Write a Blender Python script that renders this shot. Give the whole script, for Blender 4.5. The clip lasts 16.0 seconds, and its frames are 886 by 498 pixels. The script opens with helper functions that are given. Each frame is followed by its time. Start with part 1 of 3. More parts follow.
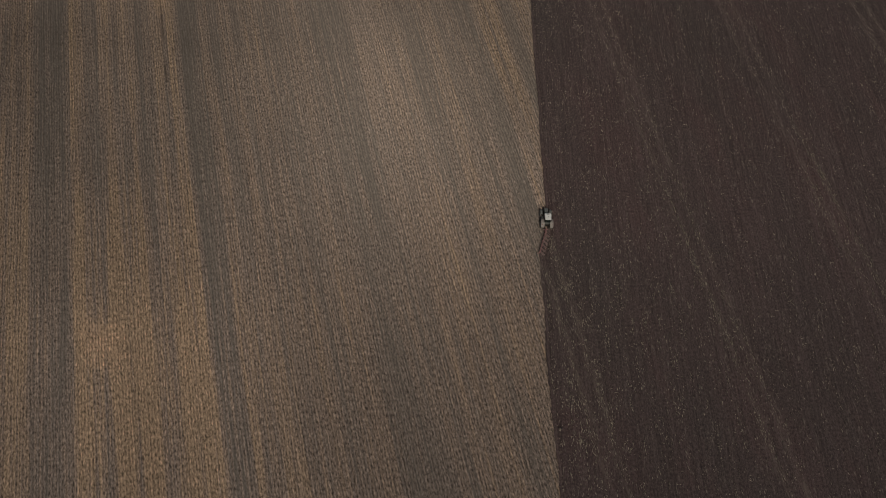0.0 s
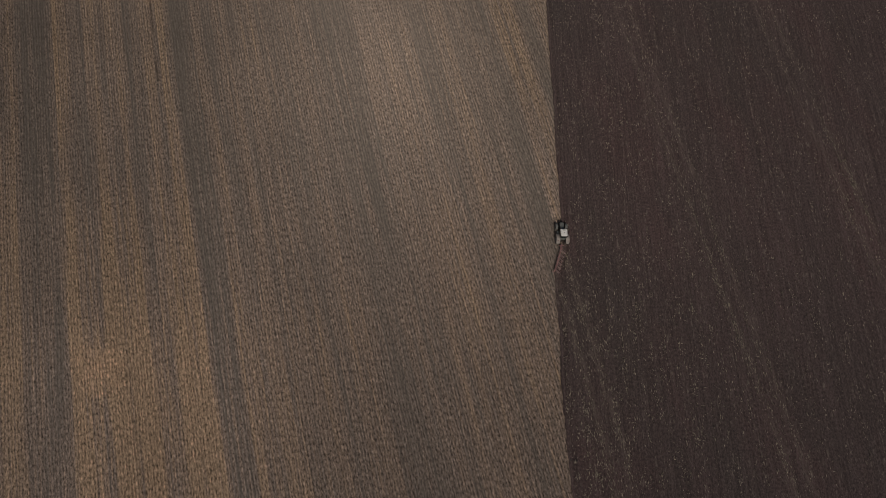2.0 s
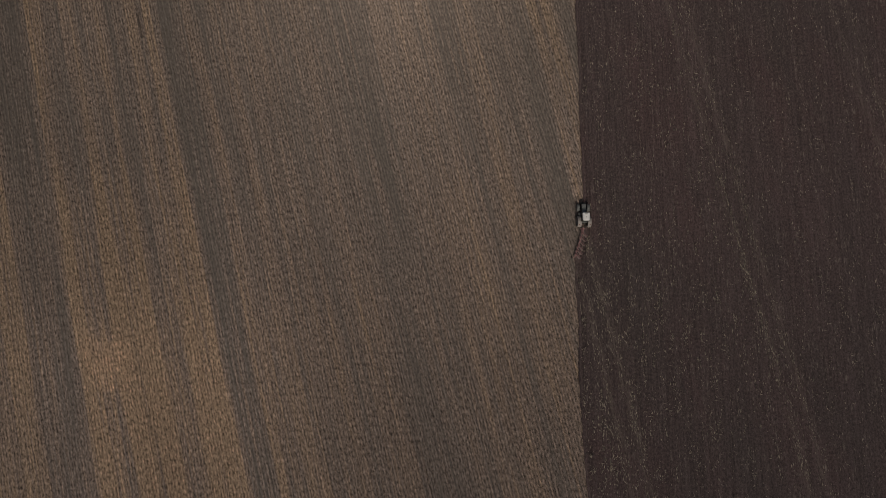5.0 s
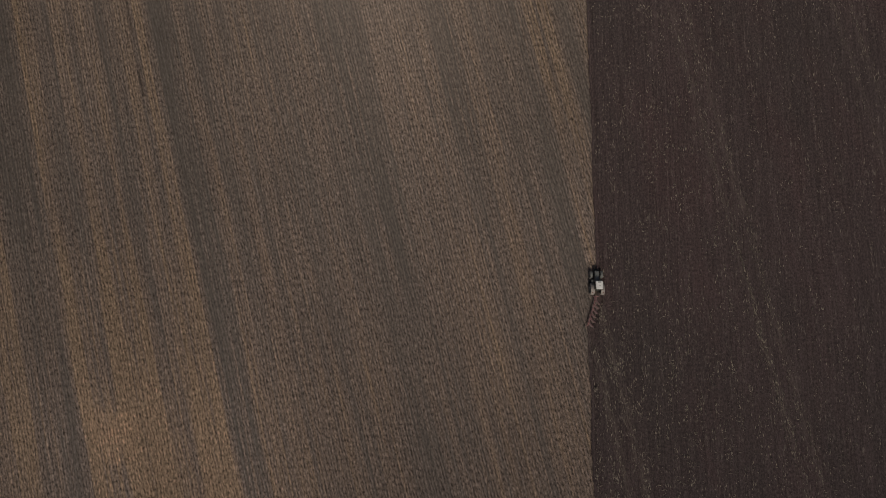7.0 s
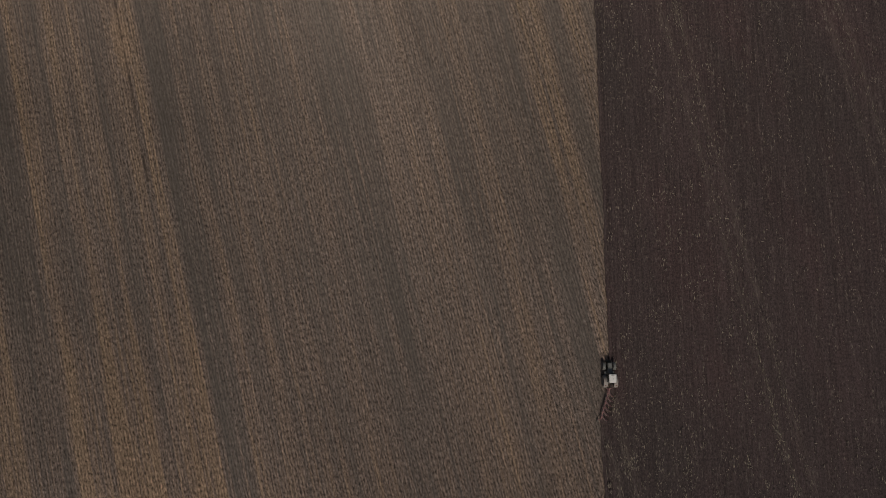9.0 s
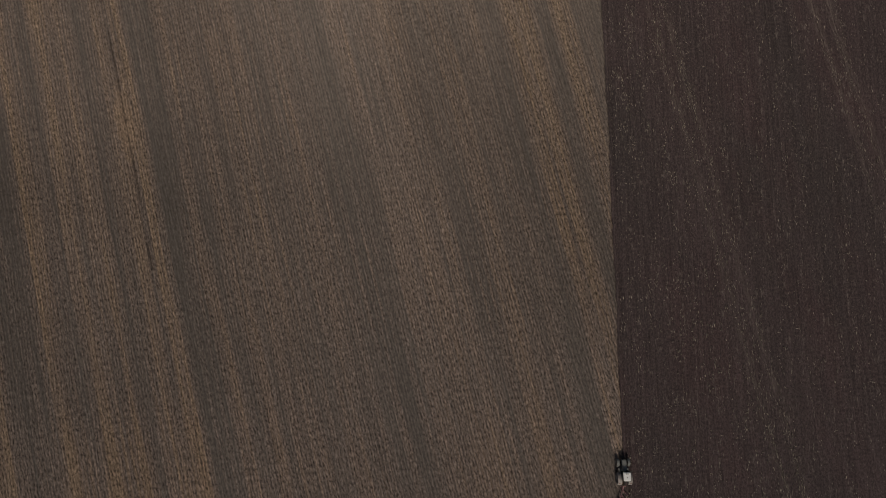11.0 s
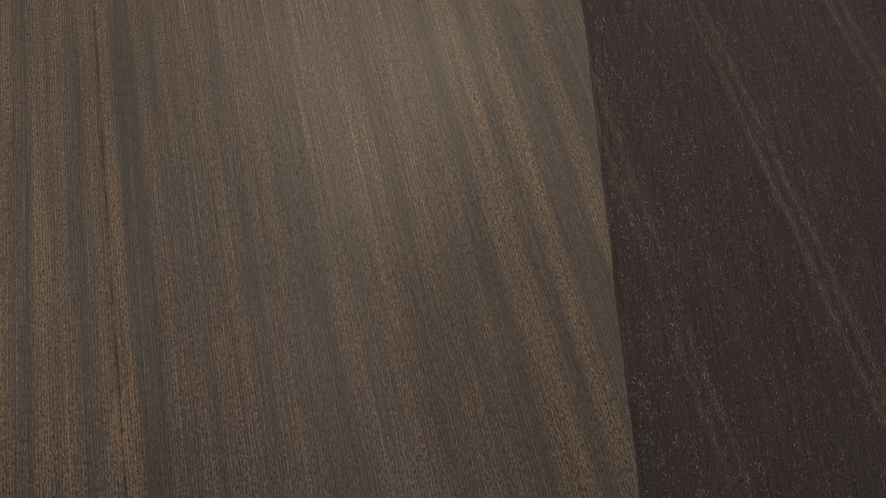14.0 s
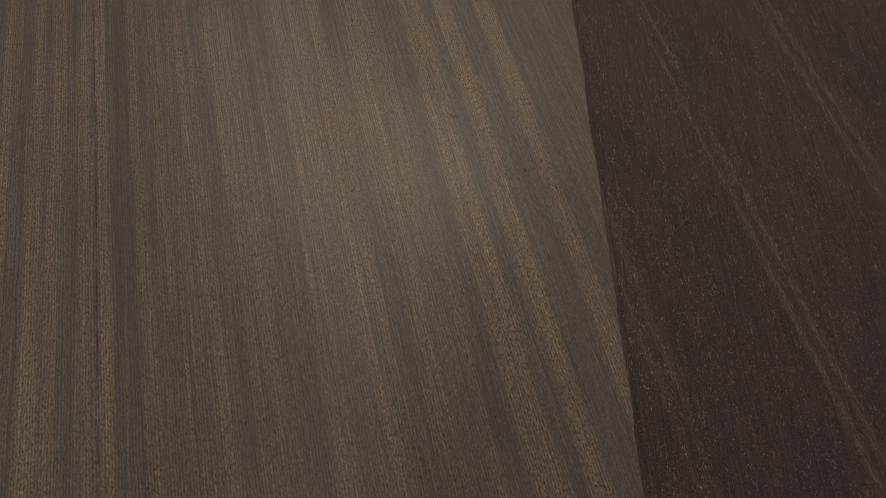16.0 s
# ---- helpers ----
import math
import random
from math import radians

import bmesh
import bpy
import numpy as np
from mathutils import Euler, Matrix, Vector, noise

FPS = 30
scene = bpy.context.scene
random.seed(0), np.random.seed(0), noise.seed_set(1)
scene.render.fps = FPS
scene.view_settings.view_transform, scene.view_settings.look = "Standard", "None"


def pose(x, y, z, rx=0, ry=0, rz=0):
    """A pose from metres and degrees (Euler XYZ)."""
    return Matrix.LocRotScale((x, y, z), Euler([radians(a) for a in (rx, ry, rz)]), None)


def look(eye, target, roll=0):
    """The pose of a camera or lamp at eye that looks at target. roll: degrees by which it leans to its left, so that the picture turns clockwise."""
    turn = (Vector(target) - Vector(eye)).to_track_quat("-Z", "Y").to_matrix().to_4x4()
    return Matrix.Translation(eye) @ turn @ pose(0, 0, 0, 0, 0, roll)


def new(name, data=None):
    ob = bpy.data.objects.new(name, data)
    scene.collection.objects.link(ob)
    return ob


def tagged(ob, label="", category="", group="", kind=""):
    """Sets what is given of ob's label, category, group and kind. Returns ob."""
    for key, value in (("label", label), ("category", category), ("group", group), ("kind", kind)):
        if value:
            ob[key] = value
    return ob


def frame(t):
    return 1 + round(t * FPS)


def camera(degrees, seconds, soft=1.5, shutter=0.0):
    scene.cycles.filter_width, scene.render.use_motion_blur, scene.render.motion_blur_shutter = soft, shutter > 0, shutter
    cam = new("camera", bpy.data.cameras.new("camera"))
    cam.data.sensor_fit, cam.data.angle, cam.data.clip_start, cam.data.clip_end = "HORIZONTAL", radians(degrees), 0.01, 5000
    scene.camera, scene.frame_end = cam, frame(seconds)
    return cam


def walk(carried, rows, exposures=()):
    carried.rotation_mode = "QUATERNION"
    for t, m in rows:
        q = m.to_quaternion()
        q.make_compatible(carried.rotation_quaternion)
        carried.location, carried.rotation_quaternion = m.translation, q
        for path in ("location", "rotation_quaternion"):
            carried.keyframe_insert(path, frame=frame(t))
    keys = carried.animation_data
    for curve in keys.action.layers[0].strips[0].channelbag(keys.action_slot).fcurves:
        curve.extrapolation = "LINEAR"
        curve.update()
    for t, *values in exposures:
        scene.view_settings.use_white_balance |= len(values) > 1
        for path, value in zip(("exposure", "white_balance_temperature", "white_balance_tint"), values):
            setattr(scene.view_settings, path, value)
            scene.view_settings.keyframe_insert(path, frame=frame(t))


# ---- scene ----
cam = camera(63.8, 16.0, soft=0.7)
METRES, EYE, TILT, LEAN, TURN = 115.0, 115.3, -63.3, -0.3, 0.0
ROWS = [
    (0.0, 0.0000, 0.0000, 0.0000, 0.00, 0.00, -0.00),
    (0.5, -0.0037, 0.0145, 0.0297, 0.02, -1.12, 0.01),
    (1.0, -0.0065, 0.0292, 0.0593, 0.07, -2.31, 0.04),
    (1.5, -0.0097, 0.0437, 0.0884, 0.11, -3.57, 0.06),
    (2.0, -0.0126, 0.0583, 0.1176, 0.15, -4.88, 0.09),
    (2.5, -0.0156, 0.0726, 0.1454, 0.19, -6.35, 0.12),
    (3.0, -0.0187, 0.0870, 0.1746, 0.22, -8.10, 0.16),
    (3.5, -0.0220, 0.1015, 0.2034, 0.23, -10.15, 0.19),
    (3.7, -0.0231, 0.1072, 0.2149, 0.24, -11.02, 0.20),
    (5.8, -0.0341, 0.1675, 0.3359, 0.35, -17.97, 0.34),
    (6.0, -0.0352, 0.1732, 0.3474, 0.36, -18.06, 0.35),
    (6.5, -0.0379, 0.1874, 0.3758, 0.41, -18.04, 0.37),
    (7.0, -0.0408, 0.2012, 0.4034, 0.44, -17.96, 0.41),
    (7.5, -0.0444, 0.2148, 0.4311, 0.43, -17.89, 0.44),
    (8.0, -0.0478, 0.2282, 0.4585, 0.43, -17.80, 0.45),
    (8.5, -0.0503, 0.2414, 0.4855, 0.46, -17.71, 0.50),
    (9.0, -0.0530, 0.2554, 0.5140, 0.46, -17.70, 0.54),
    (9.2, -0.0542, 0.2609, 0.5252, 0.47, -17.66, 0.55),
    (10.2, -0.0599, 0.2884, 0.5811, 0.49, -17.62, 0.62),
    (10.9, -0.0639, 0.3077, 0.6202, 0.51, -17.52, 0.67),
    (11.1, -0.0651, 0.3132, 0.6314, 0.52, -17.25, 0.68),
    (11.3, -0.0662, 0.3187, 0.6426, 0.52, -16.36, 0.70),
    (11.5, -0.0674, 0.3242, 0.6538, 0.53, -14.42, 0.71),
    (12.0, -0.0714, 0.3347, 0.6748, 0.52, -8.97, 0.71),
    (12.5, -0.0752, 0.3478, 0.7011, 0.50, -6.76, 0.70),
    (13.0, -0.0779, 0.3610, 0.7282, 0.52, -5.21, 0.73),
    (13.5, -0.0806, 0.3743, 0.7558, 0.53, -3.69, 0.74),
    (14.0, -0.0838, 0.3875, 0.7826, 0.52, -2.12, 0.74),
    (14.5, -0.0860, 0.4008, 0.8102, 0.56, -0.61, 0.77),
    (15.0, -0.0888, 0.4140, 0.8373, 0.59, 0.90, 0.79),
    (15.5, -0.0915, 0.4272, 0.8649, 0.62, 2.38, 0.81),
    (16.0, -0.0956, 0.4402, 0.8925, 0.57, 3.85, 0.83),
]
walk(cam, [(t, pose(0, 0, EYE, TILT, LEAN, TURN) @ pose(METRES * x, METRES * y, METRES * z, 90 + pitch, roll, yaw)) for t, x, y, z, yaw, pitch, roll in ROWS],
     exposures=[(0.0, -1.37, 6750, 4.5), (0.5, -1.42, 6450, 0), (1.0, -1.37, 6650, 2.5), (1.5, -1.35, 6620, 6.5), (2.0, -1.35, 6700, 7.5), (2.5, -1.35, 6850, 0),
                (3.0, -1.33, 6580, 2), (3.5, -1.30, 6700, 6.5), (6.0, -1.29, 6720, 7.5), (9.0, -1.24, 6700, 7.5), (11.4, -1.26, 6720, 7), (12.5, -1.23, 6640, 6), (14.0, -1.22, 6720, 5.5),
                (15.0, -1.23, 6600, 6), (15.5, -1.23, 6700, 6), (16.0, -1.31, 6950, 3.5)])

# ---- world, sun, exposure ----
SUN_EL, SUN_AZ = 49.0, 174.0            # degrees; azimuth clockwise from +y
world = bpy.data.worlds.new("world")
scene.world = world
world.use_nodes = True
wn = world.node_tree
sky = wn.nodes.new("ShaderNodeTexSky")
sky.sky_type = "NISHITA"
sky.sun_disc = False
sky.sun_elevation, sky.sun_rotation = radians(SUN_EL), radians(SUN_AZ)
sky.dust_density, sky.air_density = 4.0, 1.0
bg = wn.nodes["Background"]
bg.inputs["Strength"].default_value = 0.07
wn.links.new(sky.outputs[0], bg.inputs["Color"])
sun_dir = Vector((math.sin(radians(SUN_AZ)) * math.cos(radians(SUN_EL)), math.cos(radians(SUN_AZ)) * math.cos(radians(SUN_EL)), math.sin(radians(SUN_EL))))
sun = new("sun", bpy.data.lights.new("sun", "SUN"))
sun.data.energy, sun.data.angle, sun.data.color = 3.1, radians(10), (1.0, 0.93, 0.84)
sun.matrix_world = look(sun_dir * 300, (0, 0, 0))


# ---- numbers of the plan ----
SLOPE = 0.25                  # stubble rows drift this much to -x for each metre along y
SWATH = 0.21                  # drift of the old straw lines under the ploughing
TRACTOR = (19.5, 62.8)        # under the rear axle


def lattice(x, y, seed):
    """A random number from 0 to 1 for each whole place."""
    h = (x.astype(np.int64) * 374761393 + y.astype(np.int64) * 668265263 + int(seed * 7919)) & 0xFFFFFFFF
    h = ((h ^ (h >> 13)) * 1274126177) & 0xFFFFFFFF
    h = ((h ^ (h >> 15)) * 2246822519) & 0xFFFFFFFF
    return (h ^ (h >> 16)) / 4294967296.0


def value_noise(x, y, seed=0.0):
    """Smooth noise from 0 to 1 over arrays of places."""
    xi, yi = np.floor(x), np.floor(y)
    fx, fy = x - xi, y - yi
    fx, fy = fx * fx * (3 - 2 * fx), fy * fy * (3 - 2 * fy)
    a, b = lattice(xi, yi, seed), lattice(xi + 1, yi, seed)
    c, d = lattice(xi, yi + 1, seed), lattice(xi + 1, yi + 1, seed)
    return (a * (1 - fx) + b * fx) * (1 - fy) + (c * (1 - fx) + d * fx) * fy


def smooth(a, b, v):
    k = np.clip((v - a) / (b - a), 0, 1)
    return k * k * (3 - 2 * k)


def furrow_edge(y):
    """Where the ploughing begins: one pass further over behind the plough."""
    y = np.asarray(y, dtype=float)
    step = smooth(56.2, 61.5, y)
    wobble = 0.12 * (value_noise(y * 0.9, y * 0, 3.0) - 0.5) + 0.35 * (value_noise(y * 0.11, y * 0, 5.0) - 0.5) + 0.2 * (value_noise(y * 2.3, y * 0, 6.0) - 0.5)
    return 18.2 + 1.65 * step + 0.45 * (1 - smooth(20.0, 42.0, y)) + wobble


# ---- materials ----
def nodes_of(name):
    m = bpy.data.materials.new(name)
    m.use_nodes = True
    nt = m.node_tree
    return m, nt, nt.nodes["Principled BSDF"]


class Graph:
    """Short ways to add shader nodes."""

    def __init__(self, nt):
        self.nt = nt

    def put(self, socket, value):
        if hasattr(value, "default_value") and hasattr(value, "links"):
            self.nt.links.new(value, socket)
        else:
            socket.default_value = value

    def math(self, op, a, b=0.0, c=0.0, clamp=False):
        n = self.nt.nodes.new("ShaderNodeMath")
        n.operation, n.use_clamp = op, clamp
        for s, v in zip(n.inputs, (a, b, c)):
            self.put(s, v)
        return n.outputs[0]

    def place(self):
        n = self.nt.nodes.new("ShaderNodeNewGeometry")
        s = self.nt.nodes.new("ShaderNodeSeparateXYZ")
        self.nt.links.new(n.outputs["Position"], s.inputs[0])
        return s.outputs[0], s.outputs[1], s.outputs[2]

    def vec(self, x, y, z=0.0):
        n = self.nt.nodes.new("ShaderNodeCombineXYZ")
        for s, v in zip(n.inputs, (x, y, z)):
            self.put(s, v)
        return n.outputs[0]

    def noise(self, vector, scale=1.0, detail=2.0, rough=0.5, distort=0.0):
        n = self.nt.nodes.new("ShaderNodeTexNoise")
        self.put(n.inputs["Vector"], vector)
        n.inputs["Scale"].default_value, n.inputs["Detail"].default_value = scale, detail
        n.inputs["Roughness"].default_value, n.inputs["Distortion"].default_value = rough, distort
        return n.outputs["Fac"]

    def ramp(self, fac, stops, mode="LINEAR"):
        n = self.nt.nodes.new("ShaderNodeValToRGB")
        n.color_ramp.interpolation = mode
        self.put(n.inputs[0], fac)
        e = n.color_ramp.elements
        while len(e) < len(stops):
            e.new(0.5)
        for el, (p, c) in zip(e, stops):
            el.position = p
            el.color = (*c, 1) if isinstance(c, tuple) else (c, c, c, 1)
        return n.outputs[0]

    def mix(self, fac, a, b, mode="MIX"):
        n = self.nt.nodes.new("ShaderNodeMix")
        n.data_type, n.blend_type = "RGBA", mode
        self.put(n.inputs[0], fac)
        for s, v in ((n.inputs[6], a), (n.inputs[7], b)):
            self.put(s, (*v, 1) if isinstance(v, tuple) else v)
        return n.outputs[2]

    def bump(self, height, strength, distance):
        n = self.nt.nodes.new("ShaderNodeBump")
        n.inputs["Strength"].default_value, n.inputs["Distance"].default_value = strength, distance
        self.put(n.inputs["Height"], height)
        return n.outputs[0]


# tone across the stubble: metres over the rows, and 0 bare grey wheel-ways .. 1 straw-covered
BANDS_WEST = [(-70, .62), (-60, .68), (-59, .35), (-58, .25), (-53, .25), (-52.2, .4), (-51.6, .9), (-50.2, .85), (-49.4, .6), (-48, .5), (-46.4, .35), (-45.5, .6),
              (-44.8, .88), (-43.3, .8), (-42.4, .5), (-41.4, .6), (-40.6, .8), (-39, .7), (-38, .4), (-36, .33), (-34.8, .5), (-33.8, .75), (-32.6, .7), (-32, .45),
              (-31, .85), (-29.4, .75), (-28.6, .3), (-27.8, .12), (-24.4, .14), (-23.6, .65), (-22.3, .6), (-21.4, .35)]
BANDS_MID = [(-21.4, .35), (-19.8, .35), (-18.6, .55), (-17, .5), (-15.6, .38), (-14.2, .55), (-12.6, .5), (-11.4, .58), (-9.6, .5), (-8.6, .33), (-6.4, .35), (-5, .55),
             (-2, .52), (0.5, .42), (1.8, .25), (4, .28), (6.6, .2), (8, .38), (10.5, .48), (13, .44), (14.4, .5), (17.2, .62), (20, .66), (21.4, .36), (23.8, .3),
             (25.4, .6), (28.4, .64), (29.4, .45)]
BANDS_EAST = [(29.4, .45), (31.5, .58), (32.8, .5), (34.2, .42), (35.4, .19), (37.4, .19), (38.6, .5), (39.4, .85), (40.6, .8), (41.3, .5), (42.1, .85), (43.4, .8), (44.4, .4), (45.4, .22), (46.6, .3), (47.8, .85),
              (50.6, .8), (51.8, .35), (53.4, .22), (56.6, .25), (58, .7), (60.6, .7), (61.6, .22), (66, .25)]


def hotspot_lobe(g, out, colour, rough, much):
    """A dull gloss lobe on one fixed normal imitates the glow opposite the sun."""
    nt = g.nt
    hotspot = nt.nodes.new("ShaderNodeBsdfGlossy")
    hotspot.inputs["Roughness"].default_value = rough
    nt.links.new(colour, hotspot.inputs["Color"])
    nt.links.new(g.vec(0.055, -0.634, 0.772), hotspot.inputs["Normal"])
    blend = nt.nodes.new("ShaderNodeMixShader")
    blend.inputs[0].default_value = much
    nt.links.new(out.outputs[0], blend.inputs[1])
    nt.links.new(hotspot.outputs[0], blend.inputs[2])
    nt.links.new(blend.outputs[0], nt.nodes["Material Output"].inputs["Surface"])


def stubble_material(name, stalks):
    """Straw-strewn soil, or the dry stalks that stand on it."""
    m, nt, out = nodes_of(name)
    g = Graph(nt)
    x, y, z = g.place()
    u0 = g.math("MULTIPLY_ADD", y, SLOPE, x)
    bend = g.noise(g.vec(g.math("MULTIPLY", x, 0.02), g.math("MULTIPLY", y, 0.025)), 1.0, 1.0)
    # towards the ploughing the stripes run a little straighter
    veer = g.math("MULTIPLY", g.math("SUBTRACT", y, 184.0), g.math("MULTIPLY", g.math("DIVIDE", g.math("ADD", u0, 10.0), 40.0, clamp=True), -0.03))
    u = g.math("ADD", g.math("ADD", u0, veer), g.math("MULTIPLY", g.math("SUBTRACT", bend, 0.5), 0.8))
    west = g.ramp(g.math("DIVIDE", g.math("ADD", u, 72.0), 52.0, clamp=True), [((a + 72) / 52, t) for a, t in BANDS_WEST])
    mid = g.ramp(g.math("DIVIDE", g.math("ADD", u, 22.0), 54.0, clamp=True), [((a + 22) / 54, t) for a, t in BANDS_MID])
    east = g.ramp(g.math("DIVIDE", g.math("SUBTRACT", u, 28.0), 40.0, clamp=True), [((a - 28) / 40, t) for a, t in BANDS_EAST])
    bands = g.mix(g.math("GREATER_THAN", u, -20.9), west, mid)
    bands = g.mix(g.math("GREATER_THAN", u, 30.0), bands, east)
    # strips that come and go along their length, broad to fine
    s1 = g.noise(g.vec(g.math("MULTIPLY", u, 0.24), g.math("MULTIPLY", y, 0.011)), 1.0, 2.0, 0.55)
    s2 = g.noise(g.vec(g.math("MULTIPLY", u, 0.85), g.math("MULTIPLY", y, 0.016)), 1.0, 4.0, 0.68)
    s3 = g.noise(g.vec(g.math("MULTIPLY", u0, 2.1), g.math("MULTIPLY", y, 0.035)), 1.0, 3.0, 0.6)
    patch = g.noise(g.vec(x, y), 0.028, 4.0, 0.6)
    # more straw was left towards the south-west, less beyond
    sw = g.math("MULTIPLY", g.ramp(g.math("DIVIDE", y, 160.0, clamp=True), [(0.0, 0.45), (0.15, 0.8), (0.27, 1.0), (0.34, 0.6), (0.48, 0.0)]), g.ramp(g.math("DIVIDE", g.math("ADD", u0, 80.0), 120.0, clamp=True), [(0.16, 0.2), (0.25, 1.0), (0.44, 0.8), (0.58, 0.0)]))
    reach = g.ramp(g.math("DIVIDE", g.math("ADD", u0, 60.0), 100.0, clamp=True), [(0.33, 1.0), (0.45, 1.0), (0.6, 0.85), (0.8, 0.9), (0.9, 0.95)])
    k = g.math("MULTIPLY_ADD", g.math("SUBTRACT", bands, 0.5), reach, 0.48)
    for wave, much in ((s1, 0.5), (s2, 1.3), (s3, 1.4), (patch, 0.6)):
        k = g.math("MULTIPLY_ADD", g.math("SUBTRACT", wave, 0.5), much, k)
    k = g.math("ADD", k, g.ramp(g.math("DIVIDE", y, 160.0, clamp=True), [(0.3, 0.11), (0.52, 0.0)]))
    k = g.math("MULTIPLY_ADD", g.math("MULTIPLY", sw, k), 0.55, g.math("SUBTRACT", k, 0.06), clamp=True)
    tone = g.ramp(k, [(0.0, (0.160, 0.134, 0.117)), (0.35, (0.205, 0.162, 0.139)), (0.65, (0.252, 0.189, 0.153)), (1.0, (0.320, 0.230, 0.163))])
    # straw heaps spread thin: across the rows, along them, and their half widths
    fuzz = g.math("MULTIPLY", g.math("SUBTRACT", g.noise(g.vec(x, y), 0.35, 4.0, 0.65), 0.5), 1.6)
    for hu, hy, wide, long in ((-47.3, 40.5, 4.2, 5.0), (-32.0, 121.0, 1.7, 7.5)):
        du = g.math("DIVIDE", g.math("SUBTRACT", u0, hu), wide)
        dy = g.math("DIVIDE", g.math("SUBTRACT", y, hy), long)
        far = g.math("ADD", g.math("SQRT", g.math("ADD", g.math("MULTIPLY", du, du), g.math("MULTIPLY", dy, dy))), fuzz)
        tone = g.mix(g.ramp(far, [(0.25, 0.75), (0.8, 0.45), (1.0, 0.0)]), tone, (0.385, 0.268, 0.184))
    # a broken wheel rut
    rut = g.math("ABSOLUTE", g.math("ADD", u0, g.math("MULTIPLY_ADD", bend, 1.2, 31.1)))
    rut = g.math("ADD", rut, g.math("MULTIPLY", g.noise(g.vec(g.math("MULTIPLY", u0, 1.5), g.math("MULTIPLY", y, 0.5)), 1.0, 3.0, 0.7), 0.35))
    rut = g.math("MULTIPLY", g.ramp(rut, [(0.2, 0.75), (0.5, 0.0)]), g.ramp(g.noise(g.vec(g.math("MULTIPLY", y, 0.09), 3.3), 1.0, 4.0, 0.7), [(0.42, 0.0), (0.52, 1.0)]))
    rut = g.math("MULTIPLY", rut, g.math("GREATER_THAN", y, 96.0))
    tone = g.mix(rut, tone, (0.085, 0.062, 0.050))
    # drill rows, and thin pale lines of chaff along them
    beat = g.math("SINE", g.math("MULTIPLY_ADD", u0, 2 * math.pi / 0.52, g.math("MULTIPLY", g.noise(g.vec(g.math("MULTIPLY", u0, 0.8), g.math("MULTIPLY", y, 0.12)), 1.0, 2.0), 9.0)))
    drill = g.math("MULTIPLY_ADD", g.math("MULTIPLY", beat, g.noise(g.vec(g.math("MULTIPLY", u0, 0.8), g.math("MULTIPLY", y, 0.1), 4.0), 1.0, 2.0)), 0.17, 1.0)
    tone = g.mix(1.0, tone, drill, "MULTIPLY")
    s4 = g.noise(g.vec(g.math("MULTIPLY", u0, 1.9), g.math("MULTIPLY", y, 0.02), 8.0), 1.0, 3.0, 0.65)
    tone = g.mix(1.0, tone, g.ramp(s4, [(0.33, 0.89), (0.5, 1.0), (0.62, 1.04), (0.70, 1.2)]), "MULTIPLY")
    # colour darkened north-west, for the fall-off from the glow and the lens
    nw_falloff = g.math("ADD", g.math("DIVIDE", g.math("SUBTRACT", y, 72.0), 70.0), g.math("MULTIPLY", patch, 0.6))
    nw_falloff = g.math("MULTIPLY", g.ramp(nw_falloff, [(0.3, 0.0), (0.8, 1.0)]), g.ramp(g.math("DIVIDE", g.math("ADD", u0, 70.0), 100.0, clamp=True), [(0.45, 1.0), (0.85, 0.2)]))
    nw_falloff = g.math("MULTIPLY", nw_falloff, g.ramp(g.math("DIVIDE", y, 200.0, clamp=True), [(0.54, 1.0), (0.64, 0.4), (0.78, 0.55), (0.95, 1.0)]))
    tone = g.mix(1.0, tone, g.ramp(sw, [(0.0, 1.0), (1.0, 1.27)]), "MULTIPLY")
    tone = g.mix(1.0, tone, g.ramp(nw_falloff, [(0.0, 1.06), (1.0, 0.75)]), "MULTIPLY")
    # lens fall-off put into the colour at the western side, past the heap
    west_falloff = g.math("MULTIPLY", g.ramp(g.math("DIVIDE", y, 200.0, clamp=True), [(0.19, 0.0), (0.27, 1.0), (0.37, 1.0), (0.5, 0.1)]), g.ramp(g.math("DIVIDE", g.math("ADD", u0, 70.0), 60.0, clamp=True), [(0.25, 1.0), (0.8, 0.0)]))
    tone = g.mix(1.0, tone, g.ramp(west_falloff, [(0.0, 1.0), (1.0, 0.80)]), "MULTIPLY")
    # and view and lens fall-off painted dark on a strip beside the ploughing
    east_falloff = g.math("MULTIPLY", g.ramp(g.math("DIVIDE", g.math("ADD", u0, g.math("MULTIPLY", patch, 16.0)), 60.0, clamp=True), [(0.3, 0.0), (0.48, 1.0)]),
                  g.ramp(g.math("DIVIDE", y, 200.0, clamp=True), [(0.36, 0.0), (0.46, 0.6), (0.62, 0.9), (0.85, 1.0)]))
    tone = g.mix(1.0, tone, g.ramp(east_falloff, [(0.0, 1.0), (1.0, 0.75)]), "MULTIPLY")
    # lengths of thicker and thinner cover within the rows
    tuft = g.noise(g.vec(g.math("MULTIPLY", u0, 2.0), g.math("MULTIPLY", y, 0.55), 5.0), 1.0, 3.0, 0.65)
    tone = g.mix(1.0, tone, g.ramp(tuft, [(0.34, 0.87), (0.5, 0.99), (0.66, 1.14)]), "MULTIPLY")
    # clumps of chopped straw with dark gaps between them, fewer on the wheel-ways
    dots = g.noise(g.vec(g.math("MULTIPLY", u0, 3.6), g.math("MULTIPLY", y, 1.75), 2.0), 1.0, 3.0, 0.7)
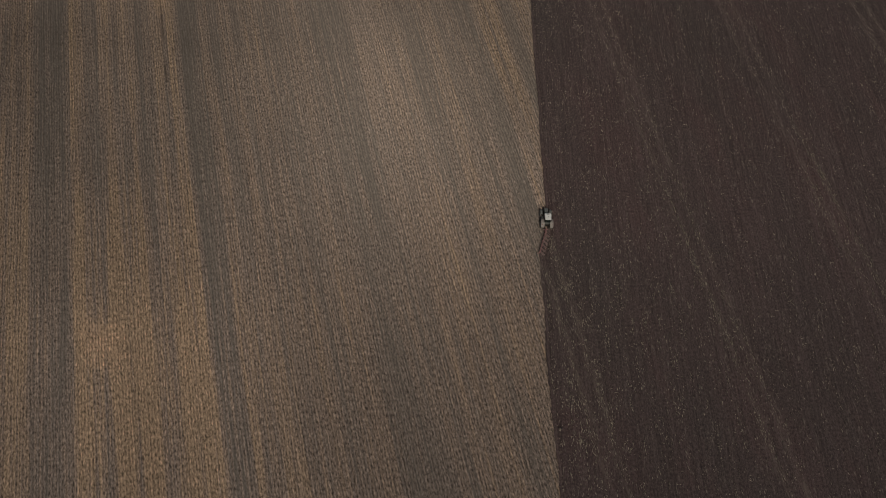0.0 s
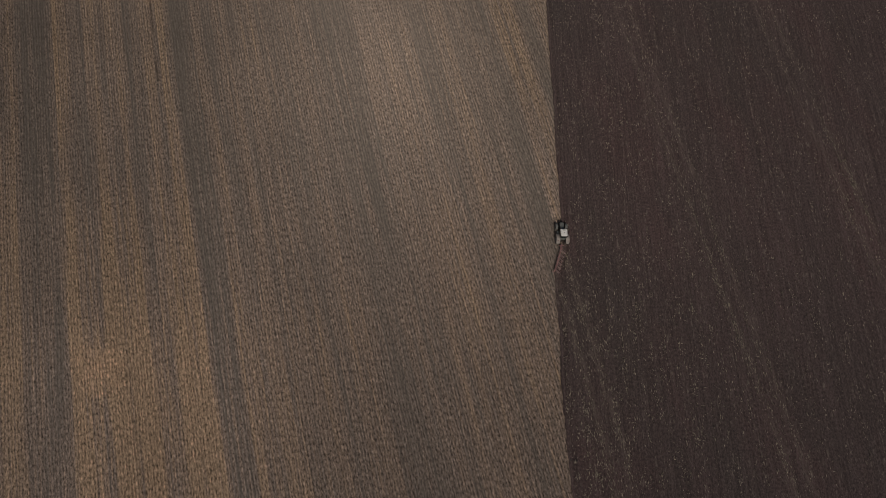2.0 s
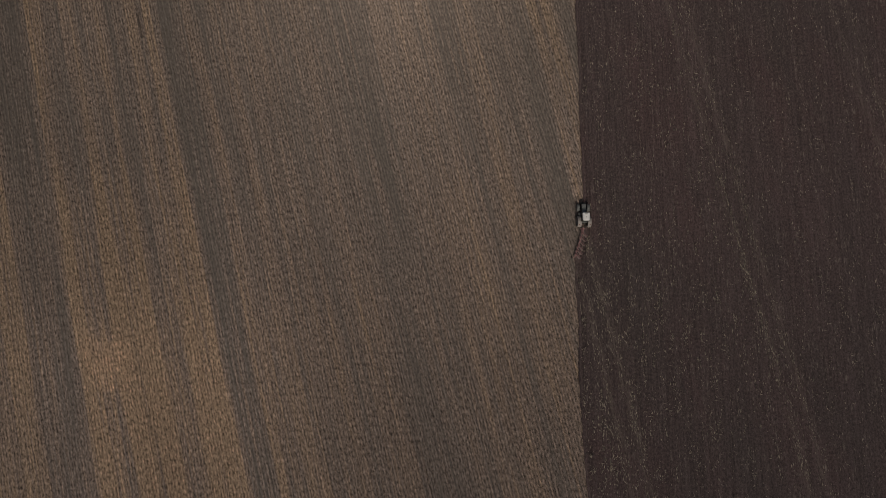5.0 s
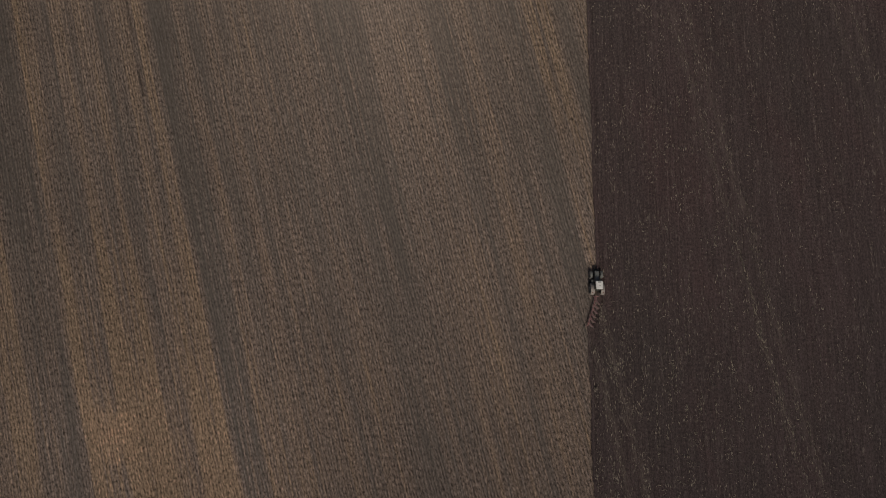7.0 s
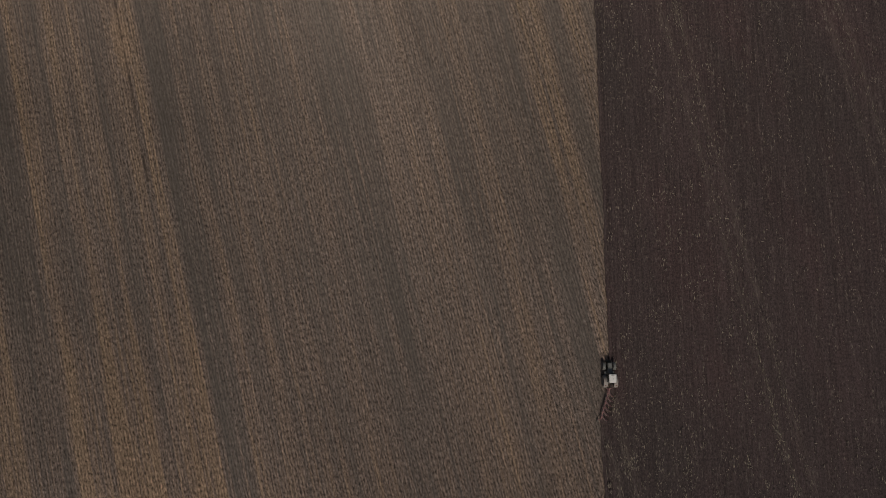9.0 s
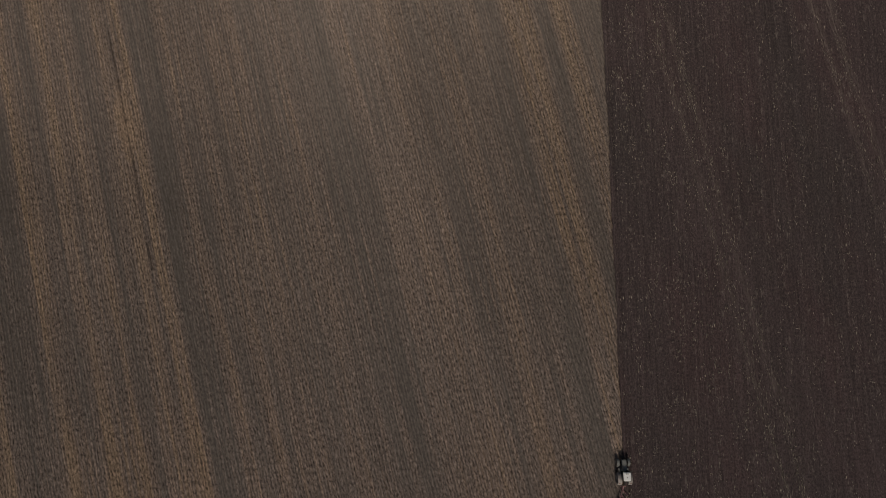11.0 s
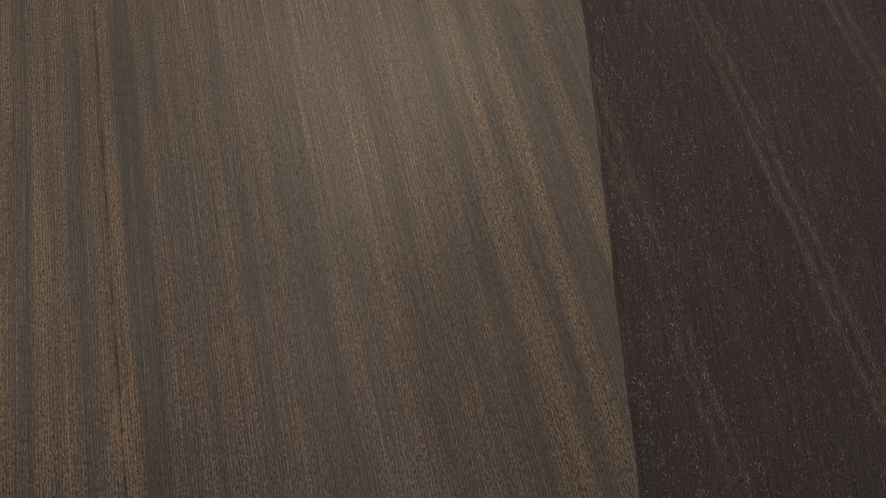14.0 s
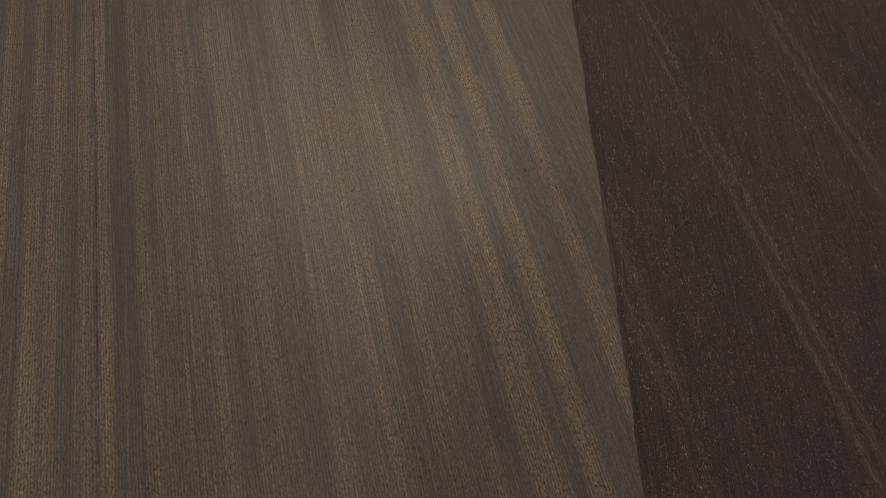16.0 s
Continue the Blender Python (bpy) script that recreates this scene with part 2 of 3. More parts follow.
    crack = g.ramp(g.math("MULTIPLY_ADD", beat, 0.04, dots), [(0.36, 0.36), (0.43, 0.84), (0.52, 1.06), (0.64, 1.34)])
    grain = g.ramp(g.noise(g.vec(g.math("MULTIPLY", u0, 3.8), g.math("MULTIPLY", y, 1.5)), 1.0, 4.0, 0.72), [(0.36, 0.58), (0.5, 0.98), (0.64, 1.55)])
    tone = g.mix(g.math("MULTIPLY", g.math("MULTIPLY_ADD", k, 0.8, 0.28), g.ramp(g.math("DIVIDE", y, 200.0, clamp=True), [(0.45, 1.7), (0.66, 0.92)]), clamp=True), tone, g.mix(1.0, crack, grain, "MULTIPLY"), "MULTIPLY")
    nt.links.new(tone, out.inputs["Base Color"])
    out.inputs["Diffuse Roughness"].default_value = 1.0
    out.inputs["Roughness"].default_value = 0.7 if stalks else 0.95
    out.inputs["Specular IOR Level"].default_value = 0.2 if stalks else 0.1
    if stalks:
        return m
    # the glow opposite the sun, added as gloss half in the ground's tone
    hotspot_lobe(g, out, g.mix(0.5, tone, (0.22, 0.185, 0.165)), 0.36, 0.06)
    fine = g.noise(g.vec(g.math("MULTIPLY", u0, 4.0), g.math("MULTIPLY", y, 2.6), z), 1.0, 4.0, 0.7)
    nt.links.new(g.bump(fine, 1.0, 0.07), out.inputs["Normal"])
    return m


def ploughed_material():
    m, nt, out = nodes_of("ploughed_soil")
    g = Graph(nt)
    x, y, z = g.place()
    w = g.math("MULTIPLY_ADD", y, SWATH, x)
    broad = g.noise(g.vec(g.math("MULTIPLY", w, 0.06), g.math("MULTIPLY", y, 0.012)), 1.0, 3.0, 0.6)
    rows = g.noise(g.vec(g.math("MULTIPLY", x, 2.4), g.math("MULTIPLY", y, 0.07)), 1.0, 3.0, 0.65)
    grain = g.noise(g.vec(g.math("MULTIPLY", x, 3.8), g.math("MULTIPLY", y, 2.3)), 1.0, 4.0, 0.75)
    tone = g.ramp(broad, [(0.3, (0.076, 0.0595, 0.0575)), (0.5, (0.0855, 0.0620, 0.0612)), (0.7, (0.0980, 0.0680, 0.0678))])
    tone = g.mix(1.0, tone, g.ramp(rows, [(0.35, 0.82), (0.65, 1.2)]), "MULTIPLY")
    tone = g.mix(1.0, tone, g.ramp(grain, [(0.36, 0.56), (0.5, 0.97), (0.64, 1.50)]), "MULTIPLY")
    # half-buried straw, in loose clusters along the furrows
    husk = g.noise(g.vec(g.math("MULTIPLY", x, 2.8), g.math("MULTIPLY", y, 0.65), 6.0), 1.0, 4.0, 0.7)
    lots = g.noise(g.vec(g.math("MULTIPLY", x, 0.9), g.math("MULTIPLY", y, 0.13), 9.0), 1.0, 2.0, 0.6)
    husk = g.math("MULTIPLY", g.ramp(husk, [(0.55, 0.0), (0.66, 0.95)]), g.ramp(lots, [(0.47, 0.06), (0.60, 1.0)]))
    tone = g.mix(1.0, tone, g.ramp(g.math("DIVIDE", y, 200.0, clamp=True), [(0.34, 1.0), (0.48, 0.93), (0.72, 0.86)]), "MULTIPLY")
    stain = g.noise(g.vec(g.math("MULTIPLY", w, 0.11), g.math("MULTIPLY", y, 0.03), 3.0), 1.0, 3.0, 0.6)
    tone = g.mix(1.0, tone, g.ramp(stain, [(0.36, (0.985, 1.0, 1.0)), (0.5, (1.0, 1.0, 1.0)), (0.64, (1.05, 0.985, 0.99))]), "MULTIPLY")
    tone = g.mix(husk, tone, (0.21, 0.172, 0.150))
    # chaff dust left along the old swath lines
    weave = g.math("MULTIPLY", g.math("SUBTRACT", g.noise(g.vec(g.math("MULTIPLY", y, 0.05), 0.7), 1.0, 2.0), 0.5), 2.0)
    for at in (31.4, 59.0, 87.4, 116.8):
        off = g.math("ABSOLUTE", g.math("SUBTRACT", g.math("ABSOLUTE", g.math("SUBTRACT", g.math("ADD", w, weave), at)), 1.4))
        wisp = g.noise(g.vec(g.math("MULTIPLY", w, 4.0), g.math("MULTIPLY", y, 0.28)), 1.0, 4.0, 0.72)
        amount = g.math("MULTIPLY", g.ramp(off, [(0.0, 1.0), (1.1, 0.0)]), g.ramp(wisp, [(0.45, 0.0), (0.62, 0.8)]))
        fade = g.noise(g.vec(g.math("MULTIPLY", y, 0.018), at), 1.0, 2.0)
        amount = g.math("MULTIPLY", amount, g.ramp(fade, [(0.4, 0.35), (0.6, 1.0)]))
        amount = g.math("MULTIPLY", amount, g.ramp(g.math("DIVIDE", y, 200.0, clamp=True), [(0.3, 0.85), (0.4, 0.8), (0.45, 0.5), (0.52, 0.5), (0.62, 1.0), (0.8, 1.12)]))
        tone = g.mix(amount, tone, (0.215, 0.172, 0.147))
    nt.links.new(tone, out.inputs["Base Color"])
    out.inputs["Roughness"].default_value = 0.85
    out.inputs["Specular IOR Level"].default_value = 0.2
    out.inputs["Diffuse Roughness"].default_value = 1.0
    # a broader glow opposite the sun, added as gloss in the soil's tone
    hotspot_lobe(g, out, tone, 0.5, 0.06)
    nt.links.new(g.bump(g.noise(g.vec(x, y, z), 5.0, 4.0, 0.7), 0.8, 0.08), out.inputs["Normal"])
    return m


def plain(name, colour, rough=0.6, metal=0.0, spread=0.25, scale=6.0, dust=0.0):
    """Paint, rubber or metal with blotches, fine grain and dust."""
    m, nt, out = nodes_of(name)
    g = Graph(nt)
    tex = nt.nodes.new("ShaderNodeTexCoord").outputs["Object"]
    a = g.noise(tex, scale, 4.0, 0.65)
    b = g.noise(tex, scale * 7, 3.0, 0.6)
    tone = g.mix(1.0, colour, g.ramp(a, [(0.3, 1 - spread), (0.7, 1 + spread)]), "MULTIPLY")
    tone = g.mix(g.math("MULTIPLY", g.ramp(b, [(0.35, 0.3), (0.7, 1.0)]), dust), tone, (0.20, 0.165, 0.135))
    nt.links.new(tone, out.inputs["Base Color"])
    out.inputs["Metallic"].default_value = metal
    nt.links.new(g.ramp(a, [(0.3, max(rough - 0.1, 0.05)), (0.7, min(rough + 0.15, 1.0))]), out.inputs["Roughness"])
    nt.links.new(g.bump(b, 0.15, 0.01), out.inputs["Normal"])
    return m


def island_material(name, dark, light):
    m, nt, out = nodes_of(name)
    g = Graph(nt)
    rnd = nt.nodes.new("ShaderNodeNewGeometry").outputs["Random Per Island"]
    x, y, z = g.place()
    tone = g.mix(rnd, dark, light)
    tone = g.mix(1.0, tone, g.ramp(g.noise(g.vec(x, y, z), 9.0, 3.0, 0.7), [(0.3, 0.6), (0.7, 1.35)]), "MULTIPLY")
    nt.links.new(tone, out.inputs["Base Color"])
    out.inputs["Roughness"].default_value = 0.9
    out.inputs["Diffuse Roughness"].default_value = 0.8
    return m


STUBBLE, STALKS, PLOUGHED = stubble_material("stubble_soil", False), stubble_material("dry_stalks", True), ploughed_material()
STRAW = island_material("straw_bits", (0.115, 0.092, 0.075), (0.42, 0.355, 0.275))
CLOD = island_material("soil_clods", (0.070, 0.055, 0.050), (0.14, 0.108, 0.096))
ROOF_PAINT = plain("cab_roof_paint", (0.86, 0.84, 0.81), 0.45, 0.0, 0.05, 3.0, 0.06)
BODY_PAINT = plain("dark_bonnet_paint", (0.15, 0.158, 0.152), 0.5, 0.0, 0.2, 4.0, 0.3)
HATCH_PAINT = plain("roof_hatch_grey", (0.50, 0.49, 0.47), 0.5, 0.0, 0.1, 3.0, 0.1)
FENDER_PAINT = plain("dusty_grey_fender", (0.34, 0.30, 0.28), 0.6, 0.0, 0.2, 4.0, 0.4)
RUBBER = plain("muddy_rubber", (0.13, 0.116, 0.106), 0.9, 0.0, 0.3, 5.0, 0.55)
RIM = plain("wheel_rim_paint", (0.30, 0.27, 0.25), 0.5, 0.2, 0.2, 5.0, 0.4)
IRON = plain("dark_iron", (0.05, 0.047, 0.045), 0.6, 0.6, 0.3, 6.0, 0.3)
PLOUGH_RED = plain("worn_plough_red", (0.40, 0.205, 0.200), 0.55, 0.0, 0.3, 5.0, 0.15)
LAMP_RED = plain("tail_light_red", (0.16, 0.02, 0.02), 0.3, 0.0, 0.1, 8.0, 0.2)
STEEL = plain("scoured_steel", (0.38, 0.27, 0.262), 0.45, 0.35, 0.3, 6.0, 0.2)
m_glass, nt_glass, out_glass = nodes_of("tinted_glass")
out_glass.inputs["Base Color"].default_value = (0.10, 0.12, 0.12, 1)
out_glass.inputs["Roughness"].default_value = 0.05
out_glass.inputs["Transmission Weight"].default_value = 0.85
GLASS = m_glass


# ---- the ground ----
def sheet(name, xs, ys, zs, material):
    """A grid mesh from arrays of equal shape."""
    rows, cols = xs.shape
    co = np.stack((xs, ys, zs), -1).reshape(-1, 3).astype(np.float32)
    i = (np.arange(rows - 1)[:, None] * cols + np.arange(cols - 1)[None, :]).ravel()
    quads = np.stack((i, i + 1, i + cols + 1, i + cols), -1).astype(np.int32)
    me = bpy.data.meshes.new(name)
    me.vertices.add(len(co))
    me.vertices.foreach_set("co", co.ravel())
    me.loops.add(quads.size)
    me.loops.foreach_set("vertex_index", quads.ravel())
    me.polygons.add(len(quads))
    me.polygons.foreach_set("loop_start", np.arange(0, quads.size, 4, dtype=np.int32))
    me.update(calc_edges=True)
    me.materials.append(material)
    return new(name, me)


FAR = [140, 220, 400, 900, 2000, 4500]
ys = np.concatenate(([-v for v in FAR[::-1]], [-60, -10, 5], np.arange(8, 262, 0.46), [270, 300], [300 + v for v in FAR]))
us = np.concatenate(([-v - 60 for v in FAR[::-1]], [-100, -85], np.arange(-75, 88, 0.25), [95, 120], [v for v in FAR]))
U, Y = np.meshgrid(us, ys)
X = U - SLOPE * Y * (np.abs(Y) < 400)
near = smooth(-85, -74, U) * (1 - smooth(86, 95, U)) * smooth(5, 9, Y) * (1 - smooth(258, 270, Y))
row = np.abs((U / 0.52 + 0.15 * value_noise(U * 0.2, Y * 0.05, 9.0)) % 1.0 - 0.5) * 2
z = 0.07 * (row - 0.5) * (0.4 + 0.9 * value_noise(U * 1.1, Y * 0.25, 11.0))
z += 0.16 * (value_noise(U * 3.1, Y * 2.0, 12.0) - 0.5) + 0.12 * (lattice(np.round(U * 4.0), np.round(Y * 2.17), 13.0) - 0.5)
z += 0.25 * (value_noise(U * 0.05, Y * 0.03, 14.0) - 0.5)
gap = X - furrow_edge(Y)
gone = smooth(-0.10, 0.05, gap)
z *= 1 - 0.8 * smooth(-1.0, -0.2, gap)
Z = z * near * (1 - gone) - 0.45 * gone
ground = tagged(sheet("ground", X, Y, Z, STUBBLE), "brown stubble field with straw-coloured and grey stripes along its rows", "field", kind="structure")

offs = np.concatenate((np.arange(-0.06, 30, 0.15), np.arange(30, 84, 0.22), [86, 92, 110, 160, 300, 700, 1800, 4500]))
ys = np.concatenate(([-v for v in FAR[::-1]], [-60, -10, 5], np.arange(8, 262, 0.36), [270, 300], [300 + v for v in FAR]))
D, Y = np.meshgrid(offs, ys)
edge = furrow_edge(Y)
X = edge * np.exp(-np.maximum(D, 0) / 4) + 19.5 * (1 - np.exp(-np.maximum(D, 0) / 4)) + D
near = smooth(5, 9, Y) * (1 - smooth(258, 270, Y)) * (1 - smooth(84, 95, D))
ridge = np.abs(((X - 19.9) / 0.47 + 0.35 * value_noise(X * 0.3, Y * 0.06, 19.0)) % 1.0 - 0.5) * 2
strength = 0.4 + 0.9 * value_noise(X * 0.5, Y * 0.07, 21.0)
z = 0.18 * (ridge - 0.45) * strength
z += 0.16 * (value_noise(X * 2.6, Y * 1.7, 22.0) - 0.5) + 0.09 * (lattice(np.round(X * 6.7), np.round(Y * 2.8), 23.0) - 0.5) * (0.5 + value_noise(X * 0.7, Y * 0.5, 24.0))
Z = 0.10 + z * near
rough = 0.3 * (value_noise(Y * 1.3, Y * 0, 27.0) - 0.5)
lip = 1 - smooth(0.18, 0.42, D)
Z = Z * (1 - lip) + 0.07 * lip
Z -= 0.36 * (1 - lip) * (1 - smooth(0.65, 1.15, D + rough))
ploughed = tagged(sheet("ploughed_field", X, Y, Z, PLOUGHED), "dark freshly ploughed soil in long furrows flecked with straw", "ploughed field", kind="structure")


# ---- building helpers ----
def part(name, bm, material, parent, label=""):
    me = bpy.data.meshes.new(name)
    bm.normal_update()
    bm.to_mesh(me)
    bm.free()
    me.materials.append(material)
    ob = new(name, me)
    ob.parent = parent
    return tagged(ob, label)


def box(bm, centre, size, turn=(0, 0, 0), bevel=0.0, taper=(1, 1)):
    """A bevelled box; taper scales its top in x and y."""
    made = bmesh.ops.create_cube(bm, size=1.0)["verts"]
    for v in made:
        if v.co.z > 0:
            v.co.x *= taper[0]
            v.co.y *= taper[1]
    bmesh.ops.transform(bm, matrix=pose(*centre, *turn) @ Matrix.Diagonal((*size, 1)), verts=made)
    if bevel:
        edges = list({e for v in made for e in v.link_edges})
        bmesh.ops.bevel(bm, geom=edges, offset=bevel, segments=2, affect="EDGES", profile=0.6)
    return bm


def tube(bm, a, b, radius, sides=12, radius_end=None):
    a, b = Vector(a), Vector(b)
    made = bmesh.ops.create_cone(bm, cap_ends=True, segments=sides, radius1=radius, radius2=radius if radius_end is None else radius_end, depth=(b - a).length)["verts"]
    turn = (b - a).to_track_quat("Z", "Y").to_matrix().to_4x4()
    bmesh.ops.transform(bm, matrix=Matrix.Translation((a + b) / 2) @ turn, verts=made)
    return bm


def spun(bm, profile, sides, axis_x=True):
    """A ring from a closed profile of (along, radius), turned round the x axis."""
    rings = []
    for i in range(sides):
        a = 2 * math.pi * i / sides
        rings.append([bm.verts.new((p, r * math.cos(a), r * math.sin(a))) for p, r in profile])
    for i in range(sides):
        q, w = rings[i], rings[(i + 1) % sides]
        for j in range(len(profile)):
            k = (j + 1) % len(profile)
            bm.faces.new((q[j], q[k], w[k], w[j]))
    bmesh.ops.recalc_face_normals(bm, faces=bm.faces)
    return bm


def swept(bm, rows_of_points, thick):
    """A curved plate with thickness, through rows of points."""
    grid = [[bm.verts.new(p) for p in r] for r in rows_of_points]
    faces = [bm.faces.new((grid[i][j], grid[i][j + 1], grid[i + 1][j + 1], grid[i + 1][j])) for i in range(len(grid) - 1) for j in range(len(grid[0]) - 1)]
    bmesh.ops.recalc_face_normals(bm, faces=faces)
    bmesh.ops.solidify(bm, geom=faces, thickness=thick)
    return bm


def wheel(parent, x, y, radius, width, side):
    """Hub and rim, with a lugged tyre round it."""
    bm = bmesh.new()
    h = width / 2
    spun(bm, [(-h * .7, radius * .60), (-h * .7, radius * .55), (-h * .2, radius * .5), (h * .2, radius * .5), (h * .7, radius * .55), (h * .7, radius * .60)], 32)
    tube(bm, (-0.02 + side * h * 0.2, 0, 0), (0.02 + side * h * 0.2, 0, 0), radius * 0.53, 28)
    tube(bm, (side * h * 0.2, 0, 0), (side * h * 0.75, 0, 0), radius * 0.2, 16)
    for i in range(8):
        a = 2 * math.pi * i / 8
        c = Vector((0, math.cos(a), math.sin(a))) * radius * 0.33
        tube(bm, c + Vector((side * h * 0.2, 0, 0)), c + Vector((side * h * 0.42, 0, 0)), 0.025, 6)
    rim = part("wheel", bm, RIM, parent, "dusty grey painted steel wheel rim")
    rim.location = (x, y, radius)
    bm = bmesh.new()
    spun(bm, [(-h * .72, radius * .56), (-h * .98, radius * .72), (-h * .94, radius * .88), (-h * .7, radius * .95), (0, radius * .97),
              (h * .7, radius * .95), (h * .94, radius * .88), (h * .98, radius * .72), (h * .72, radius * .56)], 40)
    lugs = 20
    for i in range(lugs * 2):
        a = 360 * i / (lugs * 2)
        flank = -1 if i % 2 else 1
        m = pose(0, 0, 0, a) @ pose(flank * h * 0.48, 0, radius * 0.96, 0, 0, flank * 38)
        made = bmesh.ops.create_cube(bm, size=1.0)["verts"]
        bmesh.ops.transform(bm, matrix=m @ Matrix.Diagonal((h * 1.05, 0.055, 0.08, 1)), verts=made)
    part("tyre", bm, RUBBER, rim, "mud-caked black rubber tyre with slanted lugs")


def tractor():
    root = new("tractor")
    for side in (-1, 1):
        wheel(root, side * 0.90, 0, 0.88, 0.56, side)
        wheel(root, side * 0.90, 2.52, 0.64, 0.44, side)
    # chassis, axles
    bm = bmesh.new()
    box(bm, (0, 1.2, 0.85), (0.55, 3.1, 0.5), bevel=0.05)
    tube(bm, (-0.75, 0, 0.9), (0.75, 0, 0.9), 0.16, 14)
    part("chassis", bm, IRON, root, "dark iron gearbox and rear axle")
    bm = bmesh.new()
    tube(bm, (-0.80, 2.52, 0.66), (0.80, 2.52, 0.66), 0.11, 12)
    box(bm, (0, 2.52, 0.70), (0.34, 0.4, 0.3), bevel=0.04)
    part("front_axle", bm, IRON, root)
    # bonnet
    bm = bmesh.new()
    box(bm, (0, 2.13, 1.36), (0.86, 1.95, 0.72), bevel=0.12, taper=(0.82, 0.96))
    box(bm, (0, 2.11, 1.73), (0.44, 1.6, 0.05), bevel=0.02)
    hood = part("bonnet", bm, BODY_PAINT, root, "dark glossy engine bonnet with a raised spine")
    bm = bmesh.new()
    box(bm, (0, 3.11, 1.30), (0.58, 0.05, 0.46), bevel=0.015)
    for i in range(7):
        box(bm, (0, 3.14, 1.12 + 0.06 * i), (0.52, 0.03, 0.018))
    part("grille", bm, IRON, hood)
    for side in (-1, 1):
        bm = bmesh.new()
        box(bm, (side * 0.26, 3.125, 1.60), (0.18, 0.05, 0.10), bevel=0.02)
        part("headlight", bm, GLASS, hood, "clear headlight lens")
        bm = bmesh.new()
        for i in range(6):
            box(bm, (side * 0.425, 1.70 + 0.18 * i, 1.35), (0.02, 0.10, 0.32), (0, side * -6, 0))
        part("side_vent", bm, IRON, hood)
    # front weight block on its carrier
    bm = bmesh.new()
    box(bm, (0, 3.0, 0.75), (0.30, 0.5, 0.22), bevel=0.03)
    for i in range(8):
        box(bm, (-0.42 + 0.12 * i, 3.34, 0.72), (0.10, 0.3, 0.42), bevel=0.03)
    part("front_weight", bm, IRON, root, "row of dark cast front weights")
    # exhaust and intake
    bm = bmesh.new()
    tube(bm, (0.52, 1.28, 1.3), (0.52, 1.28, 2.35), 0.08, 14)
    tube(bm, (0.52, 1.28, 2.35), (0.52, 1.20, 2.75), 0.05, 12)
    part("exhaust_pipe", bm, IRON, root)
    # cab
    bm = bmesh.new()
    box(bm, (0, 0.55, 1.28), (1.20, 1.25, 0.36), bevel=0.05)
    box(bm, (0, -0.05, 1.35), (1.10, 0.30, 0.60), bevel=0.05)
    cab = part("cab", bm, BODY_PAINT, root, "dark cab with glass on all sides")
    corners = [(-0.62, 1.22), (0.62, 1.22), (0.66, -0.12), (-0.66, -0.12)]
    for px_, py_ in corners:
        bm = bmesh.new()
        tube(bm, (px_, py_, 1.40), (px_ * 0.93, 0.55 + (py_ - 0.55) * 0.90, 2.72), 0.045, 8)
        part("cab_pillar", bm, IRON, cab)
    for i in range(4):
        (ax, ay), (bx, by) = corners[i], corners[(i + 1) % 4]
        bm = bmesh.new()
        rows_ = []
        for k in range(3):
            h = 1.46 + 0.62 * k
            s = 1 - 0.07 * k / 2
            rows_.append([Vector((ax * s + (bx - ax) * s * j / 3, 0.55 + ((ay + (by - ay) * j / 3) - 0.55) * (1 - 0.1 * k / 2), h)) for j in range(4)])
        swept(bm, rows_, 0.012)
        part("window_pane", bm, GLASS, cab, "tinted cab glass").visible_shadow = False
    bm = bmesh.new()
    box(bm, (0, 0.55, 1.75), (0.52, 0.50, 0.14), bevel=0.04)
    box(bm, (0, 0.30, 2.02), (0.50, 0.14, 0.55), (-8, 0, 0), bevel=0.04)
    part("seat", bm, RUBBER, cab, "black cab seat")
    bm = bmesh.new()
    box(bm, (0, 0.58, 2.82), (1.36, 1.54, 0.26), bevel=0.125, taper=(0.90, 0.92))
    for v_ in bm.verts:
        v_.co.x *= 0.90 + 0.10 * min(max((v_.co.y + 0.2) / 1.2, 0), 1)
        v_.co.y -= 0.16 * (v_.co.x / 0.68) ** 2 * (1 if v_.co.y > 0.9 else 0)
    roof = part("roof", bm, ROOF_PAINT, cab, "off-white moulded cab roof")
    bm = bmesh.new()
    box(bm, (0, 1.00, 2.955), (0.50, 0.24, 0.05), bevel=0.02)
    part("roof_hatch", bm, HATCH_PAINT, roof, "pale grey roof hatch")
    bm = bmesh.new()
    tube(bm, (0.02, 0.45, 2.92), (0.02, 0.45, 2.99), 0.07, 16, 0.055)
    part("antenna_dome", bm, IRON, roof, "small dark round antenna")
    for side in (-1, 1):
        for y_ in (1.36, -0.20):
            bm = bmesh.new()
            box(bm, (side * 0.55, y_, 2.76), (0.20, 0.08, 0.12), bevel=0.02)
            part("work_light", bm, IRON, roof)
        bm = bmesh.new()
        tube(bm, (side * 0.64, 1.22, 2.3), (side * 1.12, 1.30, 2.36), 0.02, 8)
        box(bm, (side * 1.14, 1.30, 2.18), (0.20, 0.06, 0.38), bevel=0.02)
        part("mirror", bm, IRON, cab, "black side mirror on an arm")
        # rear fender: an arch over the wheel
        bm = bmesh.new()
        rows_ = []
        for k in range(12):
            a = radians(12 + 150 * k / 11)
            rows_.append([Vector((side * w_, math.cos(a) * (1.03 - d_), 0.90 + math.sin(a) * (1.03 - d_))) for w_, d_ in ((0.54, 0.0), (0.84, -0.02), (1.10, 0.0), (1.20, 0.05), (1.21, 0.12))])
        swept(bm, rows_, 0.03)
